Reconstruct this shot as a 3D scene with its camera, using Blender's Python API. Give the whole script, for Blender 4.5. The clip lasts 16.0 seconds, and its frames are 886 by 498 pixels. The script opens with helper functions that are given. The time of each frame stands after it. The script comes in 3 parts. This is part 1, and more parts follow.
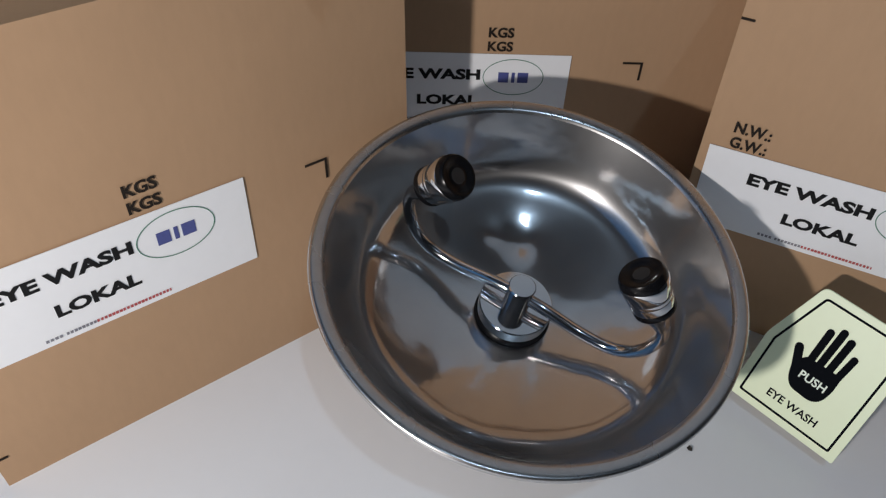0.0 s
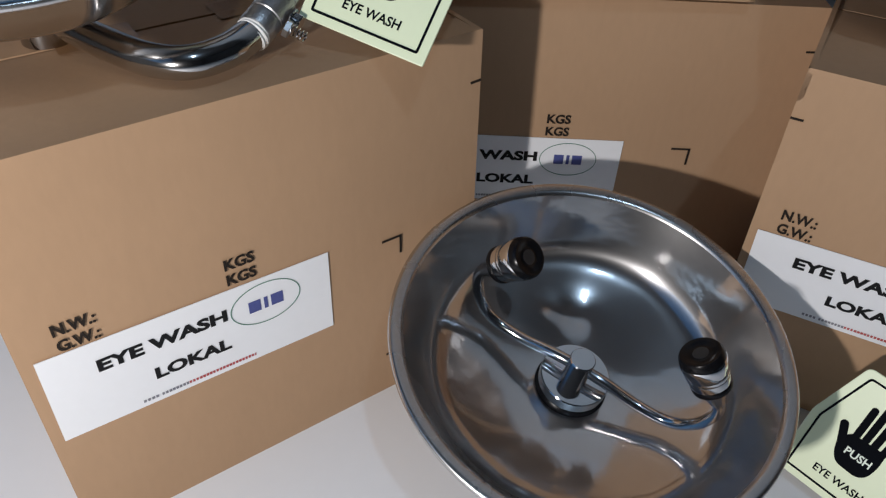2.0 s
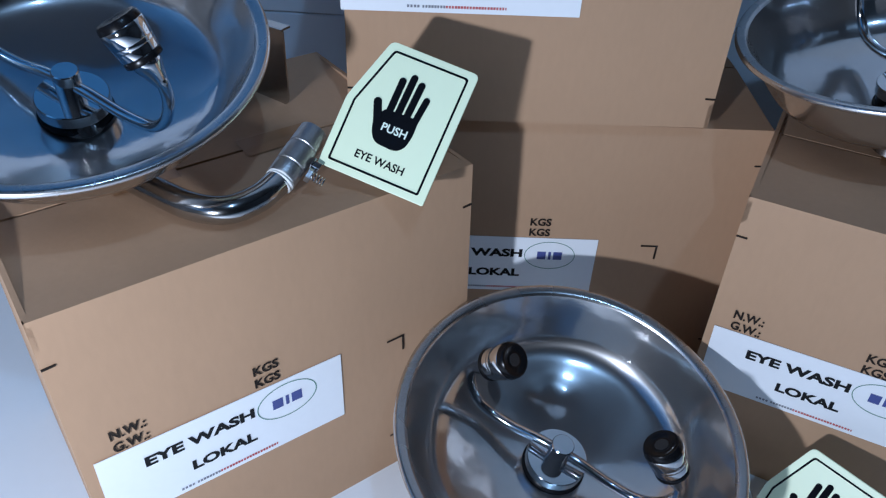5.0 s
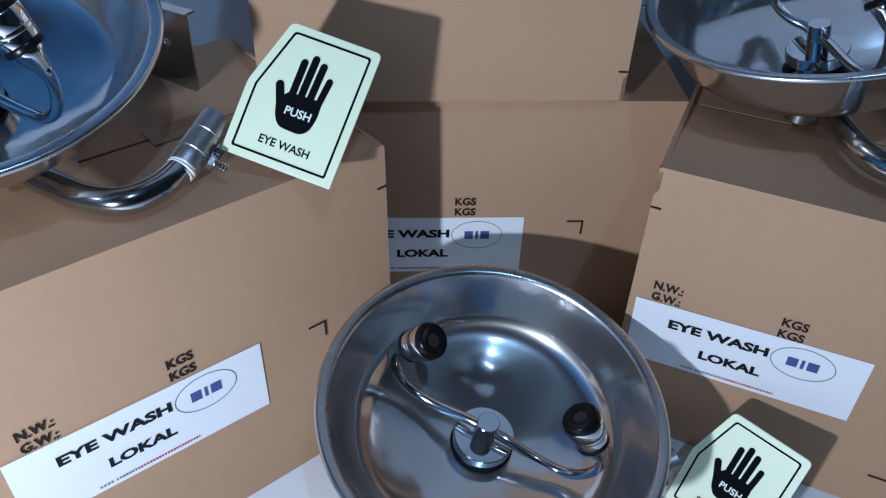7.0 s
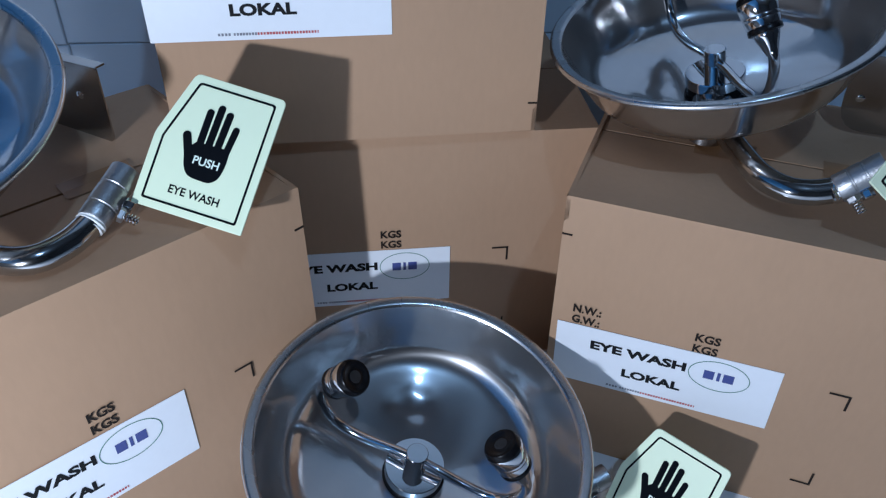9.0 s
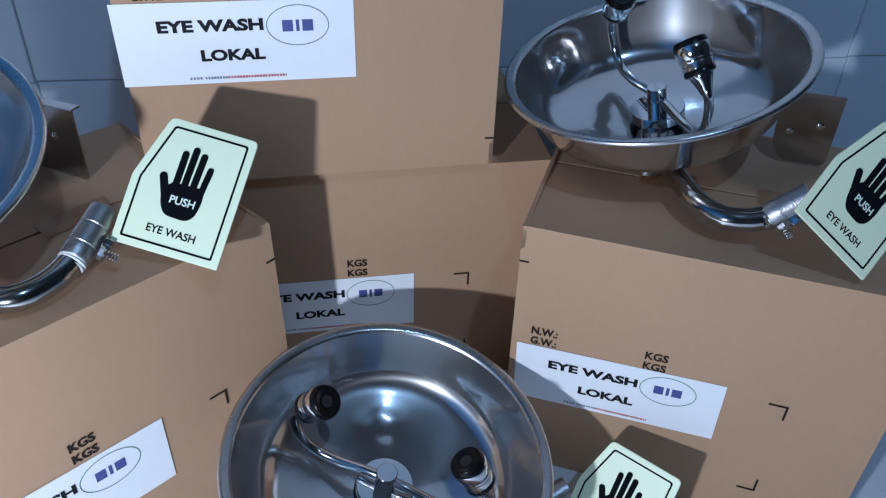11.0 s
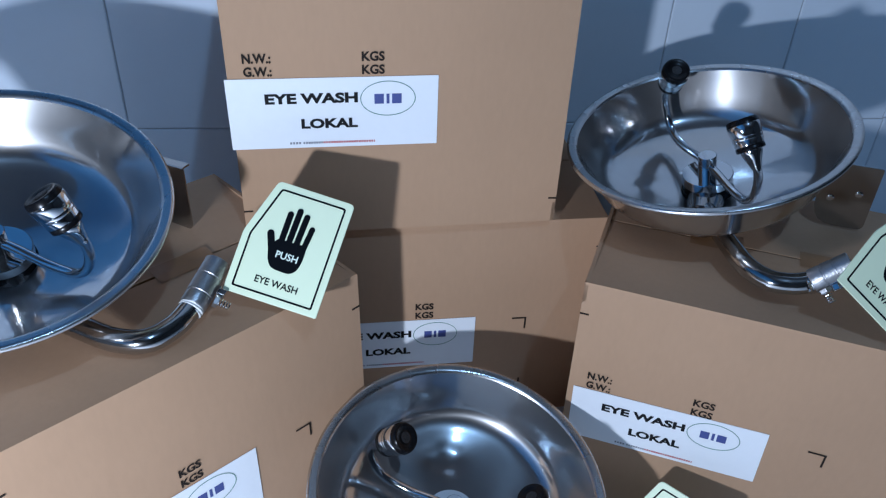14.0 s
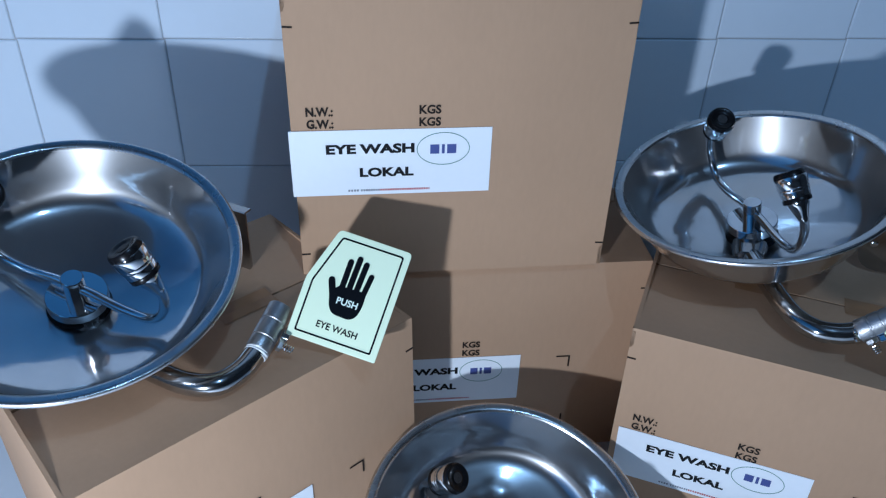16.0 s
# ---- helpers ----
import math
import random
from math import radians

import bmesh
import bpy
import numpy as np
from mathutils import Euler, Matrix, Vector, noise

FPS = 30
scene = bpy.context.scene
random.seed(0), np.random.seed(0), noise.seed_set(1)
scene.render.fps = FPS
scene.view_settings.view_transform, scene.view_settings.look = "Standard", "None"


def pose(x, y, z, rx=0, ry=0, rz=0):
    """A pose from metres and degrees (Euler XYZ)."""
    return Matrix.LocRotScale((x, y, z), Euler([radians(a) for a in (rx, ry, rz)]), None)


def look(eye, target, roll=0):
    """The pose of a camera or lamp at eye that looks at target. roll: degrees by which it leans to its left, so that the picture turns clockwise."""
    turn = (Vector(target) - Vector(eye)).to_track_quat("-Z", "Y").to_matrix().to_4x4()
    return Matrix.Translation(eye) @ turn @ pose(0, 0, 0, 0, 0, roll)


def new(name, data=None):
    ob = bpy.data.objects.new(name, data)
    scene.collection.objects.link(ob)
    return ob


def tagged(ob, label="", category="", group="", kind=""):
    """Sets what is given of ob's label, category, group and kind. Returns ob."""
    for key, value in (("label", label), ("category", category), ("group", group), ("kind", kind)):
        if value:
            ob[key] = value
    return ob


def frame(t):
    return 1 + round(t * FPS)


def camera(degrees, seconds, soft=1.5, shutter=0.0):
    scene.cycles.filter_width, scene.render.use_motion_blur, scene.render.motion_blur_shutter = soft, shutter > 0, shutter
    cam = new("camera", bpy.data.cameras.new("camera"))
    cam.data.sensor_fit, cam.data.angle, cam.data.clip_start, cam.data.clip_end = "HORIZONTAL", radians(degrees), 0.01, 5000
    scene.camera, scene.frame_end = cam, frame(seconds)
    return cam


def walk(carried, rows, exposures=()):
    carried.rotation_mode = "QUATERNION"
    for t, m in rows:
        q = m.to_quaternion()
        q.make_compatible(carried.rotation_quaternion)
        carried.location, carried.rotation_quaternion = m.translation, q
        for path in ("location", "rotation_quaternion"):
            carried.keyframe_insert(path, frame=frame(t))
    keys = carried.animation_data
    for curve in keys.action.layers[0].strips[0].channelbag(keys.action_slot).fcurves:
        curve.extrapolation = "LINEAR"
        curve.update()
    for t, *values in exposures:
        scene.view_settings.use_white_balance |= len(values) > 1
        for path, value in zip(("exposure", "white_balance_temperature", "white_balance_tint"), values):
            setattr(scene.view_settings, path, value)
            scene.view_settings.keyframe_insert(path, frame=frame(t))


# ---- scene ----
cam = camera(59.5, 16.0, soft=1.25)
PATH = [
    (0, (0.048, 0.077, 0.529), (0.066, 1.519, -0.857), 2.6),
    (0.5, (0.037, 0.069, 0.538), (0.061, 1.537, -0.821), 4.0),
    (1, (0.031, 0.062, 0.549), (0.047, 1.548, -0.79), 3.5),
    (1.5, (0.017, 0.058, 0.56), (0.003, 1.566, -0.753), 3.3),
    (2, (0.007, 0.054, 0.568), (-0.022, 1.588, -0.715), 2.8),
    (2.5, (0.001, 0.056, 0.589), (-0.024, 1.619, -0.659), 3.3),
    (3, (-0.002, 0.053, 0.602), (-0.027, 1.622, -0.639), 3.3),
    (3.5, (-0.001, 0.048, 0.623), (-0.027, 1.632, -0.598), 2.8),
    (6, (0.007, 0.009, 0.685), (0.014, 1.598, -0.53), 2.5),
    (6.5, (0.027, 0.018, 0.676), (0.079, 1.595, -0.553), 2.7),
    (7, (0.045, 0.022, 0.67), (0.117, 1.587, -0.573), 2.1),
    (7.5, (0.058, 0.023, 0.665), (0.159, 1.586, -0.58), 2.3),
    (8, (0.075, 0.023, 0.663), (0.215, 1.593, -0.569), 2.2),
    (8.5, (0.085, 0.022, 0.678), (0.244, 1.598, -0.543), 1.9),
    (9, (0.087, 0.018, 0.692), (0.247, 1.605, -0.515), 0.9),
    (9.5, (0.09, 0.007, 0.702), (0.29, 1.602, -0.488), 1.0),
    (10, (0.088, 0.0, 0.71), (0.333, 1.594, -0.472), 1.7),
    (12.5, (0.064, -0.029, 0.756), (0.331, 1.59, -0.386), 1.9),
    (13, (0.054, -0.037, 0.771), (0.301, 1.588, -0.37), 2.1),
    (13.5, (0.036, -0.041, 0.785), (0.262, 1.59, -0.349), 2.4),
    (14, (0.023, -0.046, 0.795), (0.233, 1.593, -0.332), 2.3),
    (14.5, (0.018, -0.051, 0.805), (0.2, 1.596, -0.316), 1.8),
    (15, (0.012, -0.05, 0.814), (0.189, 1.596, -0.308), 2.2),
    (15.5, (0.002, -0.045, 0.824), (0.179, 1.605, -0.291), 2.5),
    (16, (-0.009, -0.046, 0.838), (0.142, 1.616, -0.265), 1.7),
]
EXPOSURES = [(0.0, 0.25, 6350, 12), (2.0, 0.3, 6250, 12), (3.2, 0.48, 5000, 10), (7.0, 0.52, 4950, 9), (13.0, 0.60, 4950, 10), (16.0, 0.57, 4750, 6)]
walk(cam, [(t, look(eye, target, roll)) for t, eye, target, roll in PATH], EXPOSURES)

# ---------------------------------------------------------------- light
world = bpy.data.worlds.new("world")
scene.world = world
world.use_nodes = True
world.node_tree.nodes["Background"].inputs[0].default_value = (0.35, 0.45, 0.6, 1)
world.node_tree.nodes["Background"].inputs[1].default_value = 0.0

lamp_data = bpy.data.lights.new("work_lamp", "POINT")
lamp_data.energy, lamp_data.shadow_soft_size, lamp_data.color = 23.5, 0.022, (1.0, 0.945, 0.88)
lamp = new("work_lamp", lamp_data)
lamp.location = (-0.395, -0.30, 0.508)

bulb_data = bpy.data.lights.new("ceiling_bulb", "POINT")
bulb_data.energy, bulb_data.shadow_soft_size, bulb_data.color = 22.0, 0.03, (0.58, 0.80, 1.0)
bulb = new("ceiling_bulb", bulb_data)
bulb.location = (0.40, -0.62, 2.36)


# ---------------------------------------------------------------- materials
def material(name, colour, rough, metal=0.0, spots=0.08, scale=40.0, bump=0.0, bump_scale=200.0, stretch=(1, 1, 1),
             rough_var=0.0, wear=0.0, wear_scale=6.0, coat=0.0, per_object=0.0, shine=0.5):
    m = bpy.data.materials.new(name)
    m.use_nodes = True
    nt = m.node_tree
    n, l = nt.nodes, nt.links
    b = n["Principled BSDF"]
    b.inputs["Roughness"].default_value = rough
    b.inputs["Metallic"].default_value = metal
    b.inputs["Coat Weight"].default_value = coat
    b.inputs["Specular IOR Level"].default_value = shine
    tc = n.new("ShaderNodeTexCoord")
    mp = n.new("ShaderNodeMapping")
    mp.inputs["Scale"].default_value = stretch
    l.new(tc.outputs["Object"], mp.inputs[0])
    fine = n.new("ShaderNodeTexNoise")
    fine.inputs["Scale"].default_value, fine.inputs["Detail"].default_value = scale, 6
    wide = n.new("ShaderNodeTexNoise")
    wide.inputs["Scale"].default_value, wide.inputs["Detail"].default_value = wear_scale, 4
    l.new(mp.outputs[0], fine.inputs["Vector"])
    l.new(tc.outputs["Object"], wide.inputs["Vector"])
    mixed = n.new("ShaderNodeMath")
    mixed.operation = "MULTIPLY_ADD"
    mixed.inputs[1].default_value = 2 * spots
    l.new(fine.outputs["Fac"], mixed.inputs[0])
    mixed.inputs[2].default_value = 1 - spots
    mul = n.new("ShaderNodeMath")
    mul.operation = "MULTIPLY_ADD"
    mul.inputs[1].default_value = 2 * wear
    l.new(wide.outputs["Fac"], mul.inputs[0])
    mul.inputs[2].default_value = -wear
    add = n.new("ShaderNodeMath")
    add.operation = "ADD"
    l.new(mixed.outputs[0], add.inputs[0])
    l.new(mul.outputs[0], add.inputs[1])
    value = add
    if per_object:
        info = n.new("ShaderNodeObjectInfo")
        vary = n.new("ShaderNodeMath")
        vary.operation = "MULTIPLY_ADD"
        vary.inputs[1].default_value = per_object
        l.new(info.outputs["Random"], vary.inputs[0])
        l.new(add.outputs[0], vary.inputs[2])
        value = vary
    scl = n.new("ShaderNodeVectorMath")
    scl.operation = "SCALE"
    scl.inputs[0].default_value = colour
    l.new(value.outputs[0], scl.inputs["Scale"])
    l.new(scl.outputs[0], b.inputs["Base Color"])
    if rough_var:
        rv = n.new("ShaderNodeMath")
        rv.operation = "MULTIPLY_ADD"
        rv.inputs[1].default_value = 2 * rough_var
        l.new(wide.outputs["Fac"], rv.inputs[0])
        rv.inputs[2].default_value = rough - rough_var
        l.new(rv.outputs[0], b.inputs["Roughness"])
    if bump:
        bn = n.new("ShaderNodeTexNoise")
        bn.inputs["Scale"].default_value, bn.inputs["Detail"].default_value = bump_scale, 3
        l.new(mp.outputs[0], bn.inputs["Vector"])
        bp = n.new("ShaderNodeBump")
        bp.inputs["Strength"].default_value, bp.inputs["Distance"].default_value = 1.0, bump
        l.new(bn.outputs["Fac"], bp.inputs["Height"])
        l.new(bp.outputs[0], b.inputs["Normal"])
    return m


CARD = material("cardboard", (0.41, 0.262, 0.155), 0.72, shine=0.3, spots=0.05, scale=180, bump=0.00025, bump_scale=70, stretch=(1, 1, 0.35),
                wear=0.10, wear_scale=5.0, per_object=0.05)
PAPER = material("label_paper", (0.80, 0.81, 0.83), 0.55, spots=0.02, scale=120, bump=0.0002, bump_scale=60, wear=0.02)
INK = material("black_ink", (0.010, 0.010, 0.011), 0.6, shine=0.15, spots=0.25, scale=500)
INK_BOX = material("stamped_ink", (0.020, 0.015, 0.012), 0.75, shine=0.15, spots=0.35, scale=600)
INK_BLUE = material("blue_ink", (0.06, 0.075, 0.25), 0.5, spots=0.15, scale=500)
INK_GREEN = material("green_ink", (0.06, 0.19, 0.13), 0.5, spots=0.15, scale=500)
INK_RED = material("red_ink", (0.42, 0.07, 0.07), 0.5, spots=0.15, scale=500)
INK_GREY = material("grey_ink", (0.20, 0.20, 0.23), 0.5, spots=0.15, scale=500)
STEEL = material("polished_steel", (0.46, 0.455, 0.45), 0.13, 1.0, spots=0.03, scale=60, bump=0.0001, bump_scale=18, rough_var=0.04, wear=0.04, wear_scale=14)
SPUN = material("spun_steel", (0.62, 0.615, 0.615), 0.085, 1.0, spots=0.05, scale=60, bump=0.0004, bump_scale=24, rough_var=0.03, wear=0.05, wear_scale=18)
# a polished surface under fine scratches: a sharp reflection and a wide soft one together
polish = SPUN.node_tree.nodes["Principled BSDF"]
scratch = SPUN.node_tree.nodes.new("ShaderNodeBsdfPrincipled")
scratch.inputs["Metallic"].default_value, scratch.inputs["Roughness"].default_value = 1.0, 0.36
SPUN.node_tree.links.new(polish.inputs["Base Color"].links[0].from_socket, scratch.inputs["Base Color"])
# the polishing marks run from rim to centre and draw every light out round the bowl
turned = SPUN.node_tree.nodes.new("ShaderNodeTangent")
turned.direction_type, turned.axis = "RADIAL", "Z"
SPUN.node_tree.links.new(turned.outputs[0], scratch.inputs["Tangent"])
scratch.inputs["Anisotropic"].default_value = 0.85
both = SPUN.node_tree.nodes.new("ShaderNodeMixShader")
both.inputs[0].default_value = 0.135
SPUN.node_tree.links.new(polish.outputs[0], both.inputs[1])
SPUN.node_tree.links.new(scratch.outputs[0], both.inputs[2])
# and a thin haze from wiping marks
haze = SPUN.node_tree.nodes.new("ShaderNodeBsdfPrincipled")
haze.inputs["Metallic"].default_value, haze.inputs["Roughness"].default_value = 1.0, 0.29
SPUN.node_tree.links.new(polish.inputs["Base Color"].links[0].from_socket, haze.inputs["Base Color"])
hazed = SPUN.node_tree.nodes.new("ShaderNodeMixShader")
hazed.inputs[0].default_value = 0.15
SPUN.node_tree.links.new(both.outputs[0], hazed.inputs[1])
SPUN.node_tree.links.new(haze.outputs[0], hazed.inputs[2])
SPUN.node_tree.links.new(hazed.outputs[0], SPUN.node_tree.nodes["Material Output"].inputs["Surface"])
RIM = material("brushed_rim", (0.56, 0.55, 0.545), 0.27, 1.0, spots=0.08, scale=140, rough_var=0.06, wear=0.06, wear_scale=20)
CHROME = material("chrome", (0.72, 0.72, 0.73), 0.07, 1.0, spots=0.02, scale=80, rough_var=0.02)
BRACKET = material("bracket_steel", (0.40, 0.39, 0.385), 0.15, 1.0, spots=0.06, scale=120, bump=0.0003, bump_scale=25, rough_var=0.05, wear=0.06, wear_scale=20)
VALVE = material("cast_steel", (0.45, 0.45, 0.46), 0.40, 1.0, spots=0.1, scale=300, bump=0.0003, bump_scale=400)
BLACK = material("black_plastic", (0.005, 0.005, 0.006), 0.26, shine=0.2, spots=0.1, scale=300)
MESH = material("nozzle_mesh", (0.07, 0.07, 0.073), 0.4, 0.6, spots=0.4, scale=1200)
PTFE = material("thread_tape", (0.82, 0.82, 0.80), 0.6, spots=0.08, scale=300, bump=0.0005, bump_scale=300)
GLOW = material("sign_green", (0.74, 0.82, 0.58), 0.42, spots=0.015, scale=150, wear=0.015)
SIGN_INK = material("sign_ink", (0.004, 0.005, 0.007), 0.8, shine=0.04, spots=0.1, scale=300)
SIGN_WHITE = material("sign_letter", (0.72, 0.80, 0.70), 0.45, spots=0.02, scale=300)
TAPE = material("brown_tape", (0.30, 0.155, 0.06), 0.5, spots=0.08, scale=90, rough_var=0.08, coat=0.1)
TILE = material("wall_tile", (0.69, 0.75, 0.83), 0.16, spots=0.015, scale=60, bump=0.0004, bump_scale=9, rough_var=0.05, wear=0.02, per_object=0.03)
GROUT = material("grout", (0.44, 0.45, 0.47), 0.9, spots=0.2, scale=300, bump=0.0005, bump_scale=400)
FLOOR = material("white_floor", (0.72, 0.74, 0.77), 0.30, spots=0.012, scale=80, rough_var=0.06, wear=0.03, wear_scale=4)
BLUE = material("blue_paint", (0.08, 0.21, 0.40), 0.6, spots=0.04, scale=30, bump=0.0004, bump_scale=90, wear=0.05, wear_scale=2)
PALE = material("pale_paint", (0.64, 0.64, 0.645), 0.7, spots=0.04, scale=30, bump=0.0004, bump_scale=90, wear=0.05, wear_scale=2)
# the room's dimness is put into these near-black wall and ceiling colours
DIM_ROOM = material("dim_room_wall", (0.035, 0.035, 0.037), 0.8, spots=0.05, scale=30, bump=0.0006, bump_scale=90, wear=0.06, wear_scale=2)
CEIL = material("dim_room_ceiling", (0.07, 0.07, 0.073), 0.9, spots=0.03, scale=40, wear=0.04, wear_scale=2)
CRUMB = material("dark_crumb", (0.03, 0.025, 0.02), 0.8, spots=0.3, scale=900)


# ---------------------------------------------------------------- mesh helpers
def part(name, bm, mat, parent=None, label="", smooth=False, at=None, bevel=0.0):
    me = bpy.data.meshes.new(name)
    bm.to_mesh(me)
    bm.free()
    me.materials.append(mat)
    if smooth:
        me.polygons.foreach_set("use_smooth", [True] * len(me.polygons))
        me.set_sharp_from_angle(angle=radians(38))
    ob = new(name, me)
    if at is not None:
        ob.matrix_basis = at
    if parent is not None:
        ob.parent = parent
    if bevel:
        mod = ob.modifiers.new("bevel", "BEVEL")
        mod.width, mod.segments, mod.limit_method = bevel, 2, "ANGLE"
    if label:
        ob["label"] = label
    return ob


def box_bm(x0, x1, y0, y1, z0, z1, bm=None):
    bm = bm or bmesh.new()
    bmesh.ops.create_cube(bm, size=1.0, matrix=Matrix.LocRotScale(((x0 + x1) / 2, (y0 + y1) / 2, (z0 + z1) / 2), None, (x1 - x0, y1 - y0, z1 - z0)))
    return bm


def lathe(profile, seg=48, bm=None, close=False):
    """Turns (radius, height) pairs round the z axis."""
    bm = bm or bmesh.new()
    rings = []
    for r, z in profile:
        if r < 1e-6:
            rings.append([bm.verts.new((0, 0, z))])
        else:
            rings.append([bm.verts.new((r * math.cos(2 * math.pi * k / seg), r * math.sin(2 * math.pi * k / seg), z)) for k in range(seg)])
    pairs = list(zip(rings, rings[1:])) + ([(rings[-1], rings[0])] if close else [])
    for a, b in pairs:
        for k in range(seg):
            j = (k + 1) % seg
            vs = [a[k % len(a)], a[j % len(a)], b[j % len(b)], b[k % len(b)]]
            vs = [v for i, v in enumerate(vs) if v not in vs[:i]]
            if len(vs) > 2:
                bm.faces.new(vs)
    bmesh.ops.recalc_face_normals(bm, faces=bm.faces)
    return bm


def curve_points(points, steps=8):
    """A smooth line through the points."""
    p = [Vector(q) for q in points]
    p = [2 * p[0] - p[1]] + p + [2 * p[-1] - p[-2]]
    out = []
    for i in range(1, len(p) - 2):
        a, b, c, d = p[i - 1:i + 3]
        for s in range(steps):
            t = s / steps
            out.append(0.5 * ((2 * b) + (c - a) * t + (2 * a - 5 * b + 4 * c - d) * t * t + (3 * b - a - 3 * c + d) * t ** 3))
    return out + [p[-2]]


def tube_bm(points, radius, seg=20, bm=None, wall=0.0):
    """A round tube along the points with flat ends; wall > 0 hollows the last end."""
    bm = bm or bmesh.new()
    p = [Vector(q) for q in points]
    rings, side = [], None
    for i, q in enumerate(p):
        d = (p[min(i + 1, len(p) - 1)] - p[max(i - 1, 0)]).normalized()
        side = (side - side.dot(d) * d).normalized() if side else d.orthogonal().normalized()
        up = d.cross(side)
        r = radius[i] if isinstance(radius, (list, tuple)) else radius
        rings.append([bm.verts.new(q + r * (math.cos(2 * math.pi * k / seg) * side + math.sin(2 * math.pi * k / seg) * up)) for k in range(seg)])
    for a, b in zip(rings, rings[1:]):
        for k in range(seg):
            bm.faces.new((a[k], a[(k + 1) % seg], b[(k + 1) % seg], b[k]))
    bm.faces.new(rings[0][::-1])
    bm.faces.new(rings[-1])
    return bm


def frame_of(origin, x_axis, z_axis):
    z = Vector(z_axis).normalized()
    x = Vector(x_axis)
    x = (x - x.dot(z) * z).normalized()
    y = z.cross(x)
    m = Matrix((x, y, z)).transposed().to_4x4()
    m.translation = origin
    return m


def flat_bm(outline, depth, z=0.0, hole=None):
    """An outline of (x, y) made solid from z to z + depth, with a ring-shaped hole where one is given."""
    bm = bmesh.new()
    n = len(outline)
    lo = [bm.verts.new((x, y, z)) for x, y in outline]
    hi = [bm.verts.new((x, y, z + depth)) for x, y in outline]
    for k in range(n):
        bm.faces.new((lo[k], lo[(k + 1) % n], hi[(k + 1) % n], hi[k]))
    if hole:
        lo2 = [bm.verts.new((x, y, z)) for x, y in hole]
        hi2 = [bm.verts.new((x, y, z + depth)) for x, y in hole]
        for k in range(n):
            j = (k + 1) % n
            bm.faces.new((hi[k], hi[j], hi2[j], hi2[k]))
            bm.faces.new((lo[j], lo[k], lo2[k], lo2[j]))
            bm.faces.new((hi2[k], hi2[j], lo2[j], lo2[k]))
    else:
        bm.faces.new(hi)
        bm.faces.new(lo[::-1])
    return bm


def rounded(points, radius, seg=5):
    """An outline with its corners rounded."""
    out = []
    p = [Vector((x, y)) for x, y in points]
    for i, q in enumerate(p):
        r = radius[i] if isinstance(radius, (list, tuple)) else radius
        a, b = (p[i - 1] - q), (p[(i + 1) % len(p)] - q)
        if r <= 0:
            out.append(tuple(q))
            continue
        s = q + a.normalized() * min(r, a.length * 0.45)
        e = q + b.normalized() * min(r, b.length * 0.45)
        for k in range(seg + 1):
            t = k / seg
            out.append(tuple((1 - t) ** 2 * s + 2 * t * (1 - t) * q + t * t * e))
    return out


def letters_bm(words, width, height, depth=0.0002, bold=0.0, slant=0.0, tracking=1.0):
    """Words in the built-in font, filled to a width and a height, lower left corner at the origin."""
    cu = bpy.data.curves.new("letters", "FONT")
    cu.body, cu.size, cu.offset, cu.extrude, cu.shear, cu.space_character = words, 1.0, bold, 0.0, slant, tracking
    cu.resolution_u = 3
    ob = bpy.data.objects.new("letters", cu)
    scene.collection.objects.link(ob)
    dg = bpy.context.evaluated_depsgraph_get()
    me = bpy.data.meshes.new_from_object(ob.evaluated_get(dg))
    bpy.data.objects.remove(ob)
    bm = bmesh.new()
    bm.from_mesh(me)
    bpy.data.meshes.remove(me)
    xs, ys = [v.co.x for v in bm.verts], [v.co.y for v in bm.verts]
    x0, x1, y0, y1 = min(xs), max(xs), min(ys), max(ys)
    for v in bm.verts:
        v.co = Vector(((v.co.x - x0) / (x1 - x0) * width, (v.co.y - y0) / (y1 - y0) * height, depth))
    return bm


# on a carton's front the print's x runs along the face, its y up, and its z out of the face
FACE = Matrix(((1, 0, 0, 0), (0, 0, -1, 0), (0, 1, 0, 0), (0, 0, 0, 1)))


def on_face(u, v, out, turn=0.0):
    return FACE @ pose(u, v, out, 0, 0, turn)


# ---------------------------------------------------------------- room
def slab(name, x0, x1, y0, y1, z0, z1, mat, label):
    return tagged(part(name, box_bm(x0, x1, y0, y1, z0, z1), mat), label, "", "", "structure")


WALL_Y = 1.007
floor = slab("floor", -1.35, 2.8, -3.0, WALL_Y + 0.012, -0.08, 0.0, FLOOR, "smooth glossy white floor")
wall_n = slab("wall_north", -2.6, 2.8, WALL_Y + 0.0028, WALL_Y + 0.15, 0.0, 0.873, GROUT, "white square ceramic tiles with grey joints")
slab("wall_upper", -0.10, 2.8, WALL_Y + 0.001, WALL_Y + 0.15, 0.873, 2.6, PALE, "pale painted wall above the tiles")
slab("wall_upper_west", -2.6, -0.10, WALL_Y + 0.001, WALL_Y + 0.15, 0.873, 2.6, BLUE, "blue painted wall above the tiles")
# unseen room shell; its near-black sides and ceiling stand in for an unlit room
slab("wall_south", -2.6, 2.8, -3.15, -3.0, 0.0, 2.6, DIM_ROOM, "unseen plain room wall, dimness put into its dark colour")
slab("wall_west", -1.35, -1.2, -3.0, WALL_Y, 0.0, 0.873, DIM_ROOM, "unseen plain lower room wall, dimness put into its dark colour")
